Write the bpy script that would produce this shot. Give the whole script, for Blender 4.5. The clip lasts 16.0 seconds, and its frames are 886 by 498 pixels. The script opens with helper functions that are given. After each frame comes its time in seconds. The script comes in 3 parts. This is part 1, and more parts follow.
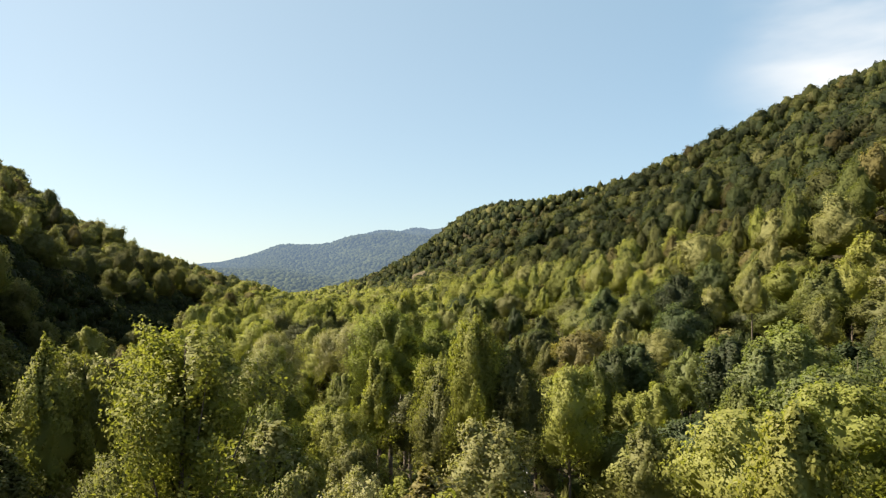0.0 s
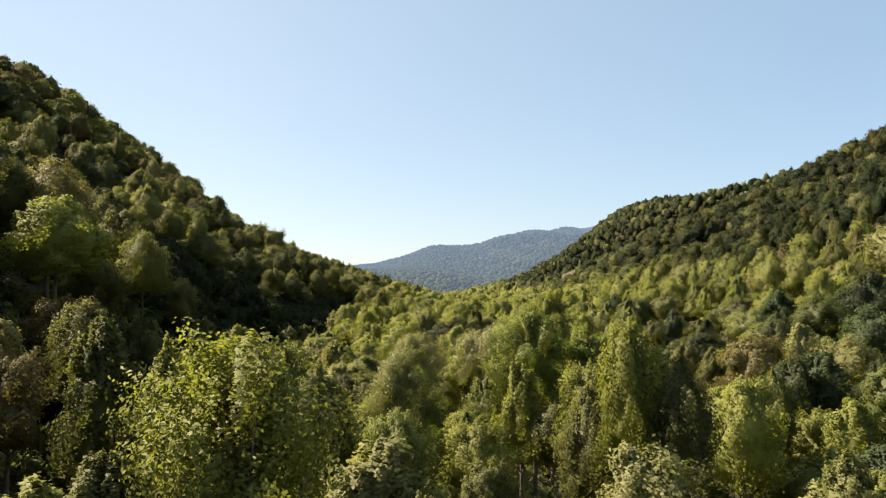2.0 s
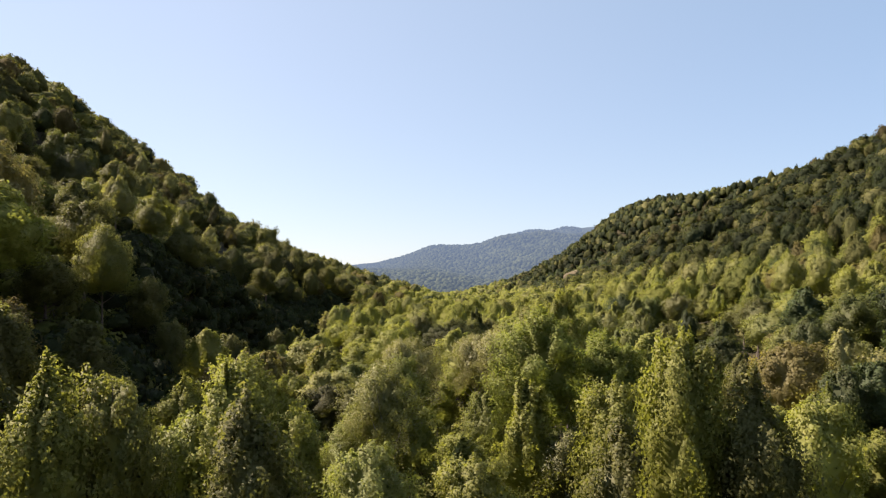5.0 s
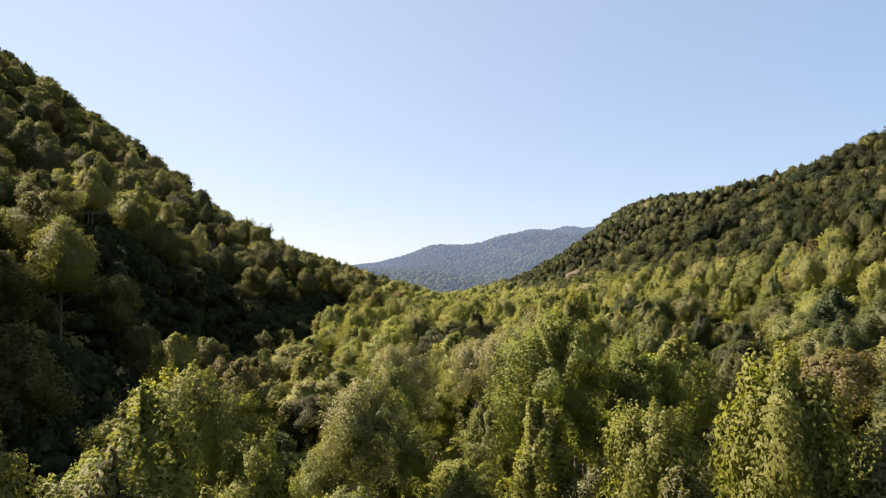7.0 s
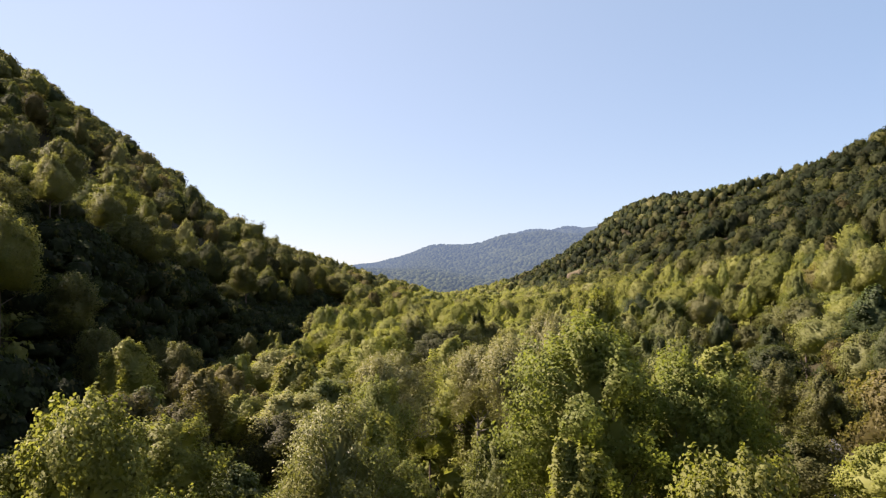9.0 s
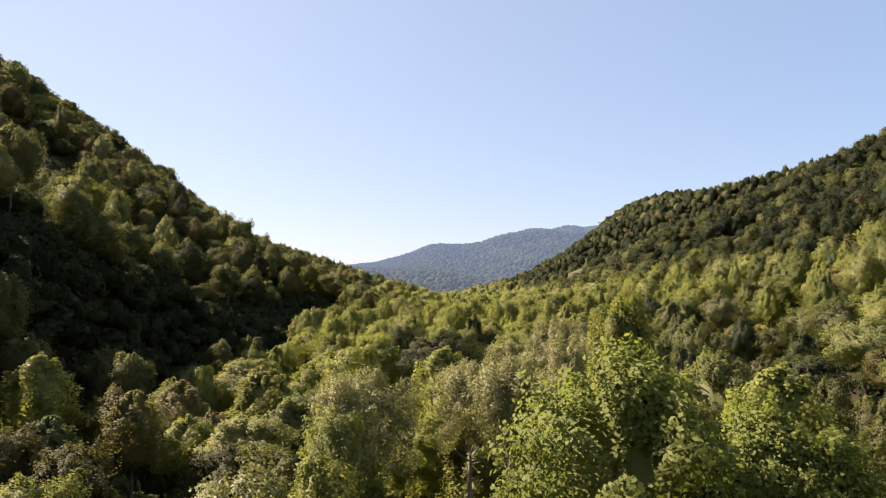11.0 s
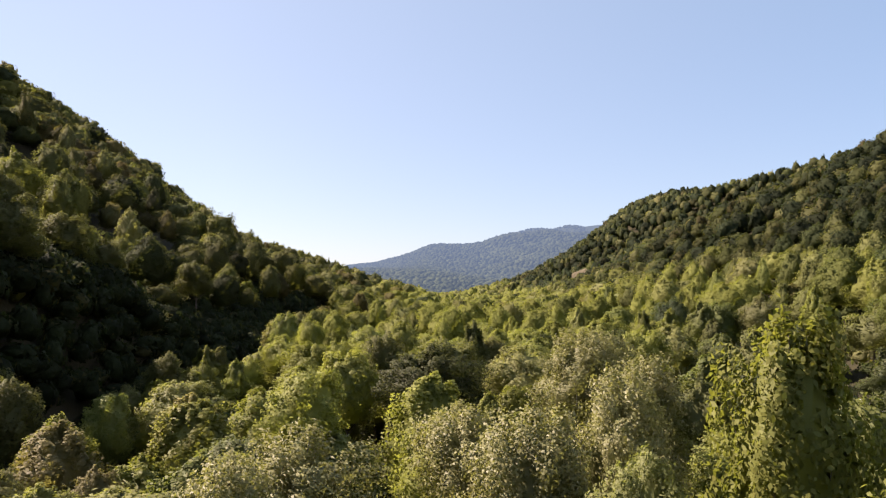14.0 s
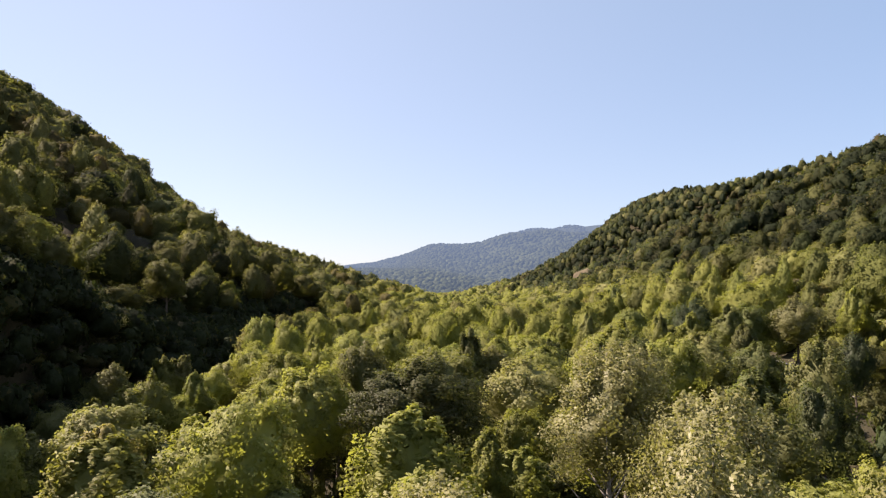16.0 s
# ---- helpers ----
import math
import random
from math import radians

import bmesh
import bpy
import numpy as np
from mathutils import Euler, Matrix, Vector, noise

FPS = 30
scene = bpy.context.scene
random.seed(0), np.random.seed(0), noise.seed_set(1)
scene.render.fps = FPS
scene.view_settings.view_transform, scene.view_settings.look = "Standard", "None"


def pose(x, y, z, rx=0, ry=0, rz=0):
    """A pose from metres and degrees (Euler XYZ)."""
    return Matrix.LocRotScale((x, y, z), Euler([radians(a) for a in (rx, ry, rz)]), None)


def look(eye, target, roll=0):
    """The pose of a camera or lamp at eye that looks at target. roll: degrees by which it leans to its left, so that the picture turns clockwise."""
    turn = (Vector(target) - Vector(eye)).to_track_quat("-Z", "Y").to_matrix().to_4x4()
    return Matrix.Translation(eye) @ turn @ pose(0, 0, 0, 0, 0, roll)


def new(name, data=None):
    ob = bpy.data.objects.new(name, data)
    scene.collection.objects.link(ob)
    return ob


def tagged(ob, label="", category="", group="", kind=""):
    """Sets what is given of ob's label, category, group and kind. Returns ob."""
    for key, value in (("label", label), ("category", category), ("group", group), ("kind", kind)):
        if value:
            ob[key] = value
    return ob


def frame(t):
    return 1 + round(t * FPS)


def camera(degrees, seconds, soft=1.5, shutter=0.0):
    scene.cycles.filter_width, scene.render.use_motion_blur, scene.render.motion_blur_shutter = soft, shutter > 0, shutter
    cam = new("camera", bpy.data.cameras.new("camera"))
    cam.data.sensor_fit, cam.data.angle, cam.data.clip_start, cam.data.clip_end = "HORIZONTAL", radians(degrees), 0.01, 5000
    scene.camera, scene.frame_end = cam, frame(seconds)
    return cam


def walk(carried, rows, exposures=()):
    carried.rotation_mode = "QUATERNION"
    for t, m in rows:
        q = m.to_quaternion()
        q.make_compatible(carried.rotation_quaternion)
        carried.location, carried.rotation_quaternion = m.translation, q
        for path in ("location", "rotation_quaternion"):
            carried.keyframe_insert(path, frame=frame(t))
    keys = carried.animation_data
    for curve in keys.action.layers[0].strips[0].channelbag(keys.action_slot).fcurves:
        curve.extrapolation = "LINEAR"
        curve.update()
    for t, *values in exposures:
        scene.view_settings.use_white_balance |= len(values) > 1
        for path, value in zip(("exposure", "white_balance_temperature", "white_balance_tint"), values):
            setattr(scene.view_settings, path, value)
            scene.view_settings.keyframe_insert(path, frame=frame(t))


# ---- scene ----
cam = camera(63.5, 16.0, soft=1.25)
# seconds, x, y, z, tilt, heading
FLIGHT = [
    (0.0, -1.74, -6.84, 30.16, 92.91, -11.93),
    (0.5, -1.29, -5.00, 30.15, 92.91, -7.39),
    (1.0, -0.79, -3.24, 30.18, 92.93, -1.37),
    (1.5, -0.31, -1.63, 30.00, 92.93, -0.01),
    (2.0, 0.00, 0.00, 30.00, 92.92, 0.00),
    (2.5, 0.21, 1.94, 29.99, 92.92, -0.01),
    (3.0, 0.36, 4.01, 29.98, 92.90, 0.01),
    (3.5, 0.48, 6.21, 29.96, 92.91, 0.00),
    (4.0, 0.59, 8.57, 29.94, 92.91, 0.01),
    (6.5, 1.30, 22.04, 29.81, 92.90, 0.08),
    (7.0, 1.35, 25.21, 29.77, 92.91, 0.08),
    (7.5, 1.41, 28.47, 29.72, 92.91, 0.07),
    (8.0, 1.48, 31.82, 29.63, 92.91, 0.07),
    (8.5, 1.55, 35.39, 29.56, 92.92, 0.06),
    (9.0, 1.67, 39.07, 29.50, 92.92, 0.07),
    (11.5, 3.63, 58.73, 29.95, 92.87, 0.09),
    (12.0, 3.82, 63.20, 29.97, 92.87, 0.08),
    (12.5, 3.98, 67.75, 29.98, 92.86, 0.09),
    (13.0, 4.16, 72.32, 29.98, 92.88, 0.13),
    (13.5, 4.36, 76.90, 29.99, 92.89, 0.13),
    (14.0, 4.61, 81.44, 30.03, 92.89, 0.14),
    (14.5, 4.90, 86.05, 30.07, 92.90, 0.13),
    (15.0, 5.24, 90.66, 30.07, 92.90, 0.13),
    (15.5, 5.54, 95.32, 30.04, 92.88, 0.12),
    (16.0, 5.84, 100.00, 30.06, 92.91, 0.11),
]
walk(cam, [(t, pose(x, y, z, tilt, 0, yaw)) for t, x, y, z, tilt, yaw in FLIGHT],
     exposures=[(0.0, 1.5, 6800, 14), (4.0, 1.48, 6620, 26), (16.0, 1.46, 6520, 32)])

# ---- daylight ----
SUN_UP, SUN_SIDE = radians(43), radians(77)   # height, and turn to the left of straight ahead
to_sun = Vector((-math.sin(SUN_SIDE) * math.cos(SUN_UP), math.cos(SUN_SIDE) * math.cos(SUN_UP), math.sin(SUN_UP)))
sun = new("sun", bpy.data.lights.new("sun", "SUN"))
sun.data.energy, sun.data.angle, sun.data.color = 5.0, radians(0.5), (1.0, 0.90, 0.70)
sun.matrix_world = look(to_sun * 300, (0, 0, 0))

world = bpy.data.worlds.new("sky")
scene.world = world
world.use_nodes = True
wn, wl = world.node_tree.nodes, world.node_tree.links
sky = wn.new("ShaderNodeTexSky")
sky.sky_type, sky.sun_disc = "NISHITA", False
sky.sun_elevation, sky.sun_rotation = SUN_UP, -SUN_SIDE
sky.air_density, sky.dust_density, sky.ozone_density = 1.0, 0.3, 1.2
wn["Background"].inputs["Strength"].default_value = 0.074
# thin cirrus high over the right-hand ridge
way = wn.new("ShaderNodeTexCoord")
drift = wn.new("ShaderNodeMapping")
drift.inputs["Scale"].default_value = (2.2, 1.6, 6.0)
drift.inputs["Rotation"].default_value = (0.3, 0.5, 0.4)
wl.new(way.outputs["Generated"], drift.inputs["Vector"])
wisps = wn.new("ShaderNodeTexNoise")
wisps.inputs["Scale"].default_value, wisps.inputs["Detail"].default_value = 1.3, 5
wl.new(drift.outputs[0], wisps.inputs["Vector"])
ramp = wn.new("ShaderNodeMapRange")
ramp.inputs["From Min"].default_value, ramp.inputs["From Max"].default_value = 0.36, 0.60
wl.new(wisps.outputs["Fac"], ramp.inputs["Value"])
apart = wn.new("ShaderNodeSeparateXYZ")
wl.new(way.outputs["Generated"], apart.inputs[0])
side = wn.new("ShaderNodeMapRange")
side.interpolation_type = "SMOOTHSTEP"
side.inputs["From Min"].default_value, side.inputs["From Max"].default_value = 0.50, 0.64
wl.new(apart.outputs["X"], side.inputs["Value"])
veil = wn.new("ShaderNodeMath")
veil.operation = "MULTIPLY"
wl.new(ramp.outputs[0], veil.inputs[0])
wl.new(side.outputs[0], veil.inputs[1])
cloud = wn.new("ShaderNodeMix")
cloud.data_type = "RGBA"
wl.new(veil.outputs[0], cloud.inputs[0])
haze = wn.new("ShaderNodeMix")
haze.data_type = "RGBA"
haze.inputs[0].default_value = 0.6
wl.new(sky.outputs[0], haze.inputs[6])
# whiter towards the sun, a deeper blue away from it
clear = wn.new("ShaderNodeMapRange")
clear.inputs["From Min"].default_value, clear.inputs["From Max"].default_value = -0.3, 0.65
wl.new(apart.outputs["X"], clear.inputs["Value"])
deepen = wn.new("ShaderNodeMix")
deepen.data_type = "RGBA"
wl.new(clear.outputs[0], deepen.inputs[0])
deepen.inputs[6].default_value = (3.05, 3.95, 4.1, 1)
deepen.inputs[7].default_value = (1.6, 2.75, 3.45, 1)
wl.new(deepen.outputs[2], haze.inputs[7])
wl.new(haze.outputs[2], cloud.inputs[6])
cloud.inputs[7].default_value = (4.9, 5.2, 5.3, 1)
wl.new(cloud.outputs[2], wn["Background"].inputs["Color"])


# ---- materials ----
def material(name):
    m = bpy.data.materials.new(name)
    m.use_nodes = True
    n = m.node_tree.nodes
    return m, n, m.node_tree.links, n["Principled BSDF"], n["Material Output"]


def mixed(n, l, kind, fac, a, b):
    """A colour mix node; a, b and fac are sockets or values."""
    x = n.new("ShaderNodeMix")
    x.data_type, x.blend_type = "RGBA", kind
    for i, v in ((0, fac), (6, a), (7, b)):
        if isinstance(v, bpy.types.NodeSocket):
            l.new(v, x.inputs[i])
        else:
            x.inputs[i].default_value = v if i == 0 else (*v, 1)
    return x.outputs[2]


def ranged(n, l, value, lo, hi):
    r = n.new("ShaderNodeMapRange")
    r.inputs["To Min"].default_value, r.inputs["To Max"].default_value = lo, hi
    l.new(value, r.inputs["Value"])
    return r.outputs[0]


def textured(n, l, scale, detail=3.0):
    c = n.new("ShaderNodeTexCoord")
    t = n.new("ShaderNodeTexNoise")
    t.inputs["Scale"].default_value, t.inputs["Detail"].default_value = scale, detail
    l.new(c.outputs["Object"], t.inputs["Vector"])
    return t.outputs["Fac"]


def leaf_material(name, joined, through_light=0.34, gloss=None):
    """Foliage. Its hue comes with each tree; leaves differ one by one."""
    m, n, l, p, out = material(name)
    if joined:
        a = n.new("ShaderNodeAttribute")
        a.attribute_name = "hue"
        hue = a.outputs["Color"]
    else:
        a = n.new("ShaderNodeObjectInfo")
        hue = a.outputs["Color"]
    g = n.new("ShaderNodeNewGeometry")
    one = ranged(n, l, g.outputs["Random Per Island"], 0.86, 1.14)
    patch = ranged(n, l, textured(n, l, 0.3), 0.75, 1.25)
    if joined:
        grain = textured(n, l, 1.6, 4)
        hue = mixed(n, l, "MULTIPLY", 1.0, hue, ranged(n, l, grain, 0.7, 1.3))
    c = mixed(n, l, "MULTIPLY", 1.0, hue, one)
    c = mixed(n, l, "MULTIPLY", 1.0, c, patch)
    w = n.new("ShaderNodeMath")
    w.operation, w.inputs[1].default_value = "GREATER_THAN", 0.93
    l.new(g.outputs["Random Per Island"], w.inputs[0])
    c = mixed(n, l, "MIX", ranged(n, l, w.outputs[0], 0, 0.2), c, (0.20, 0.15, 0.05))
    l.new(c, p.inputs["Base Color"])
    p.inputs["Roughness"].default_value = gloss or (0.75 if joined else 0.6)
    p.inputs["Specular IOR Level"].default_value = 0.12 if joined else 0.36 if gloss else 0.28
    if joined:
        b = n.new("ShaderNodeBump")
        b.inputs["Strength"].default_value, b.inputs["Distance"].default_value = 0.75, 0.6
        l.new(grain, b.inputs["Height"])
        l.new(b.outputs[0], p.inputs["Normal"])
    t = n.new("ShaderNodeBsdfTranslucent")
    l.new(mixed(n, l, "MULTIPLY", 1.0, c, (1.2, 1.25, 0.6)), t.inputs["Color"])
    x = n.new("ShaderNodeMixShader")
    x.inputs[0].default_value = through_light
    l.new(p.outputs[0], x.inputs[1])
    l.new(t.outputs[0], x.inputs[2])
    l.new(x.outputs[0], out.inputs["Surface"])
    return m


def plain_material(name, dark, light, scale, rough=0.9, bump=0.0, fine=None):
    m, n, l, p, out = material(name)
    f = textured(n, l, scale, 6)
    c = mixed(n, l, "MIX", f, dark, light)
    if fine:
        c = mixed(n, l, "MULTIPLY", 0.7, c, ranged(n, l, textured(n, l, fine), 0.4, 1.6))
    l.new(c, p.inputs["Base Color"])
    p.inputs["Roughness"].default_value = rough
    p.inputs["Specular IOR Level"].default_value = 0.25
    if bump:
        b = n.new("ShaderNodeBump")
        b.inputs["Strength"].default_value, b.inputs["Distance"].default_value = bump, 0.2
        l.new(textured(n, l, fine or scale * 4, 6), b.inputs["Height"])
        l.new(b.outputs[0], p.inputs["Normal"])
    return m


M_LEAF = leaf_material("leaves", False, 0.5)
M_SILVER = leaf_material("silvery_leaves", False, 0.40, 0.5)
M_WOODS = leaf_material("woodland_leaves", True, 0.45)
M_BARK = plain_material("bark", (0.05, 0.04, 0.03), (0.16, 0.135, 0.11), 1.2, 0.95, 0.6, 9)
M_PALE_BARK = plain_material("pale_bark", (0.13, 0.12, 0.10), (0.30, 0.28, 0.24), 0.9, 0.9, 0.4, 7)
M_SOIL = plain_material("forest_floor", (0.018, 0.016, 0.008), (0.045, 0.04, 0.018), 0.15, 1.0, 0.8, 2.5)
M_EARTH = plain_material("bare_earth", (0.07, 0.06, 0.035), (0.15, 0.122, 0.075), 0.15, 1.0, 0.5, 1.2)
M_ROAD = plain_material("asphalt", (0.07, 0.07, 0.075), (0.12, 0.12, 0.125), 0.3, 0.9, 0.3, 12)
M_PAINT = plain_material("road_paint", (0.28, 0.28, 0.26), (0.48, 0.47, 0.44), 2.0, 0.7)


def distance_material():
    """Wooded ridges kilometres away; the blue of the air in front is put in as a glow."""
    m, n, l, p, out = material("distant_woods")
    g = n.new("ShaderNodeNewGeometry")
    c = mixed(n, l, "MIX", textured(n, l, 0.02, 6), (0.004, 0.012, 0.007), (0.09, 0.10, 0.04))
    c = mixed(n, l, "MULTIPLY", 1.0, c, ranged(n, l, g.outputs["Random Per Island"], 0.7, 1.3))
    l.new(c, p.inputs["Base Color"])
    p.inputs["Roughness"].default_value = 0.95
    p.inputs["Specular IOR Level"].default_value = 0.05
    # haze as a blue emission, a larger share of it farther off
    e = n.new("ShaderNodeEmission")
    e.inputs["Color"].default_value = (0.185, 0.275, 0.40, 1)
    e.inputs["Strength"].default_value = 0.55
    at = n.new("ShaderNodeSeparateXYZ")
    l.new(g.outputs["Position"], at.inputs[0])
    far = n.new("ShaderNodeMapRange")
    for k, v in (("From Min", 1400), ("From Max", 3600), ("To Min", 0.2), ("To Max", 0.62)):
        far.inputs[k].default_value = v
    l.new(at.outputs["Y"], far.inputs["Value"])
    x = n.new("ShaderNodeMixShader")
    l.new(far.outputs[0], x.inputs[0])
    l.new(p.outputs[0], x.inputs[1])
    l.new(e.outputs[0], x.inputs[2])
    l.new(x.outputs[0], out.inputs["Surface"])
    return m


M_FAR_HAZE = distance_material()

# ---- the lie of the land ----
rng = np.random.default_rng(7)


def soft(v, w):
    return w * np.logaddexp(0, np.asarray(v) / w)


def ripples(x, y):
    """Low rolling unevenness, about -1 to 1."""
    return (np.sin(x / 31 + 1.3) * np.cos(y / 43 + 0.4) + np.sin((x + y) / 57 + 2.1) + 0.5 * np.sin((x - 1.7 * y) / 23)) / 2.5


def smooth(v):
    v = np.clip(v, 0, 1)
    return v * v * (3 - 2 * v)


def road_x(y):
    """The road's middle line along the right of the valley floor."""
    y = np.asarray(y, float)
    return np.where(y > 110, 95 - 58 * np.exp(-np.maximum(y - 110, 0) / 83), 37 - 17.5 * (1 - np.exp(np.minimum(y - 110, 0) / 25)))


BANK = (151, 857)   # bare earth bank on the far spur


def height(x, y):
    """Ground height, level across the road."""
    x, y = np.asarray(x, float), np.asarray(y, float)
    middle = road_x(y)
    return land(middle, y) + (land(x, y) - land(middle, y)) * smooth((np.abs(x - middle) - 5) / 8)


def land(x, y):
    """Ground height of the whole valley."""
    x, y = np.asarray(x, float), np.asarray(y, float)
    # slope on the left: foot, spurs, and the side valley where it falls back
    foot = -31 - 9 * np.sin(y / 60 + 2.6) - 8 * smooth((y - 330) / 170) - 0.9 * soft(y - 640, 25)
    left = 0.605 * soft(foot - x, 9)
    # steep shaded bank at its foot
    left = left * (1 + (smooth((-49 - 4 * np.sin(y / 27) - x) / 14) - 1) * smooth((y - 112) / 45) * smooth((430 - y) / 60))
    left = left + 11 * smooth((-52 - x) / 20) * smooth((150 + x) / 60) * smooth((y - 142) / 30) * smooth((280 - y) / 60)
    left = left + 7 * smooth((foot - x) / 90) * np.sin(y / 46 + x / 110 + 0.8) * smooth((720 - y) / 100)
    left = left + 5 * smooth((-x - 110) / 110) * smooth((700 - y) / 60) + 9 * smooth((-x - 185) / 45) - 6 * smooth((-x - 260) / 60) - 9 * smooth((-x - 60) / 90)
    left = 236 - soft(236 - left, 22)
    # low toe of the hill reaching across the valley far down
    toe = 0.3 * soft(15 - x, 10) * smooth((y - 520) / 160) * smooth((900 - y) / 120)
    left = toe + soft(left - toe, 3)
    # slope on the right: gentle apron, then the long ridge, and its nose across the valley
    foot = 85
    steep = 0.35 - 0.075 * smooth((y - 470) / 160)
    right = 0.16 * soft(x - foot + 35, 12) + steep * soft(x - foot - 20, 20)
    back = x - 0.75 * soft(y - 1230, 40)
    nose = 0.3 * soft(back - 25, 20) + 0.56 * soft(back - 180, 25)
    right = right + (nose - right) * smooth((y - 850) / 200)
    right = right + smooth((x - foot) / 120) * (9 * np.sin(y / 95 + 0.6 + x / 300) + 5 * np.sin(y / 37 + x / 90 + 1.9))
    top = 202 - 8 * smooth((y - 620) / 150) - 62 * smooth((y - 830) / 190) + 16 * smooth((y - 1010) / 60) + 4 * np.sin(y / 90) - 0.12 * np.maximum(x - 560, 0)
    right = top - soft(top - right, 16)
    # blue ridge far off
    a = x / 3600
    knobs = ((-0.015, 0.026, 0.009), (0.075, 0.02, 0.005), (0.118, 0.022, 0.008), (0.165, 0.012, 0.003), (0.2, 0.015, -0.004))
    crest = 3600 * (0.0525 + 0.16 * a + sum(h * np.exp(-((a - m) / w) ** 2) for m, w, h in knobs)) + 3 * np.sin(x / 40)
    far = np.maximum(crest, 15) * smooth((y - 1500) / 2100) + 22 * np.sin(x / 170 + y / 240) * smooth((y - 1500) / 600) * smooth((3500 - y) / 500)
    return left + right + np.maximum(far, 0) + 1.2 * ripples(x, y)


def grid_mesh(name, xs, ys, z, mat):
    gx, gy = np.meshgrid(xs, ys)
    v = np.stack([gx.ravel(), gy.ravel(), z(gx, gy).ravel()], 1)
    i = (np.arange(len(ys) - 1)[:, None] * len(xs) + np.arange(len(xs) - 1)[None]).ravel()
    return mesh_of(name, v, np.stack([i, i + 1, i + 1 + len(xs), i + len(xs)], 1), mat, True)


def mesh_of(name, v, quads, mat, rounded=False, hue=None, facing=None):
    """A mesh from numpy arrays of corners and four-sided faces."""
    me = bpy.data.meshes.new(name)
    me.vertices.add(len(v))
    me.vertices.foreach_set("co", np.asarray(v, np.float32).ravel())
    me.loops.add(quads.size)
    me.loops.foreach_set("vertex_index", quads.astype(np.int32).ravel())
    me.polygons.add(len(quads))
    me.polygons.foreach_set("loop_start", np.arange(len(quads), dtype=np.int32) * 4)
    me.polygons.foreach_set("use_smooth", np.full(len(quads), rounded or facing is not None))
    me.update(calc_edges=True)
    if hue is not None:
        at = me.attributes.new("hue", "FLOAT_COLOR", "POINT")
        at.data.foreach_set("color", np.concatenate([hue, np.ones((len(hue), 1))], 1).astype(np.float32).ravel())
    if facing is not None:
        at = me.attributes.new("custom_normal", "FLOAT_VECTOR", "POINT")
        at.data.foreach_set("vector", np.asarray(facing, np.float32).ravel())
    me.materials.append(mat)
    return me


def steps(*spans):
    """Coordinates from spans of (start, end, step)."""
    return np.concatenate([np.arange(a, b, s) for a, b, s in spans])


ground = new("ground", grid_mesh(
    "ground", steps((-4900, -600, 215), (-600, -120, 16), (-120, 140, 5), (140, 640, 14), (640, 4901, 213)),
    steps((-4900, -100, 240), (-100, 320, 6), (320, 1300, 14), (1300, 3800, 60), (3800, 4901, 150)), height, M_SOIL))
# far ground takes the same haze glow as the distant trees
ground.data.materials.append(M_FAR_HAZE)
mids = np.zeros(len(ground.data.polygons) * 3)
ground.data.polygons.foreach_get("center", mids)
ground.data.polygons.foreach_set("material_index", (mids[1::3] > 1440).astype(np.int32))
tagged(ground, "dark leaf-littered forest floor of a wooded valley", "ground", kind="structure")


# ---- road ----
def ribbon(name, off, width, lift, mat):
    """A strip along the road, off metres from its middle."""
    ys = np.arange(-240, 420, 3.0)
    rows = []
    for y in ys:
        slope = (road_x(y + 1) - road_x(y - 1)) / 2
        side = np.array([1, -slope]) / math.hypot(1, slope)
        z = float(height(road_x(y), y)) + lift
        for s in (off - width / 2, off + width / 2):
            rows.append((float(road_x(y)) + side[0] * s, y + side[1] * s, z))
    n = len(ys) - 1
    return mesh_of(name, np.array(rows), np.array([(2 * i, 2 * i + 1, 2 * i + 3, 2 * i + 2) for i in range(n)]), mat, True)


road = tagged(new("road", ribbon("road", 0, 6.0, 0.12, M_ROAD)), "grey two-lane asphalt road under trees", "road", kind="structure")
for off in (-2.8, 2.8, 0.0):
    line = new("road_line", ribbon("road_line", off, 0.14, 0.126, M_PAINT))
    line.parent = road
bank = grid_mesh("earth_bank", np.linspace(-1, 1, 25), np.linspace(-1, 1, 13), lambda a, b: 0 * a, M_EARTH)
bx = np.zeros(len(bank.vertices) * 3)
bank.vertices.foreach_get("co", bx)
bx = bx.reshape(-1, 3)
bx[:, 0], bx[:, 1] = BANK[0] + 9 * bx[:, 0] * (1 - 0.4 * bx[:, 1] ** 2), BANK[1] + 9 * bx[:, 1]
rise = smooth((bx[:, 1] - BANK[1] + 9) / 17)
bx[:, 2] = height(bx[:, 0], bx[:, 1]) + 3.5 + 11 * rise + 0.5 * np.sin(bx[:, 0] * 1.1) * np.sin(bx[:, 1] * 0.9)
bank.vertices.foreach_set("co", bx.ravel())
bank.update()
tagged(new("earth_bank", bank), "bare orange-brown earth bank among trees", "bank", kind="structure")


# ---- trees ----
def outline(shape, h):
    """Half-width of a crown at height h, both from 0 to 1."""
    if shape == "round":
        return np.sqrt(np.clip(1 - ((h - 0.42) / 0.60) ** 2, 0.02, 1))
    if shape == "cone":
        return np.clip(1.12 * (1.02 - h) ** 0.6, 0.04, 1) * np.clip(h / 0.18, 0.5, 1)
    return np.clip(1 - (np.abs(h - 0.36) / 0.65) ** 2.1, 0.02, 1) ** 0.72


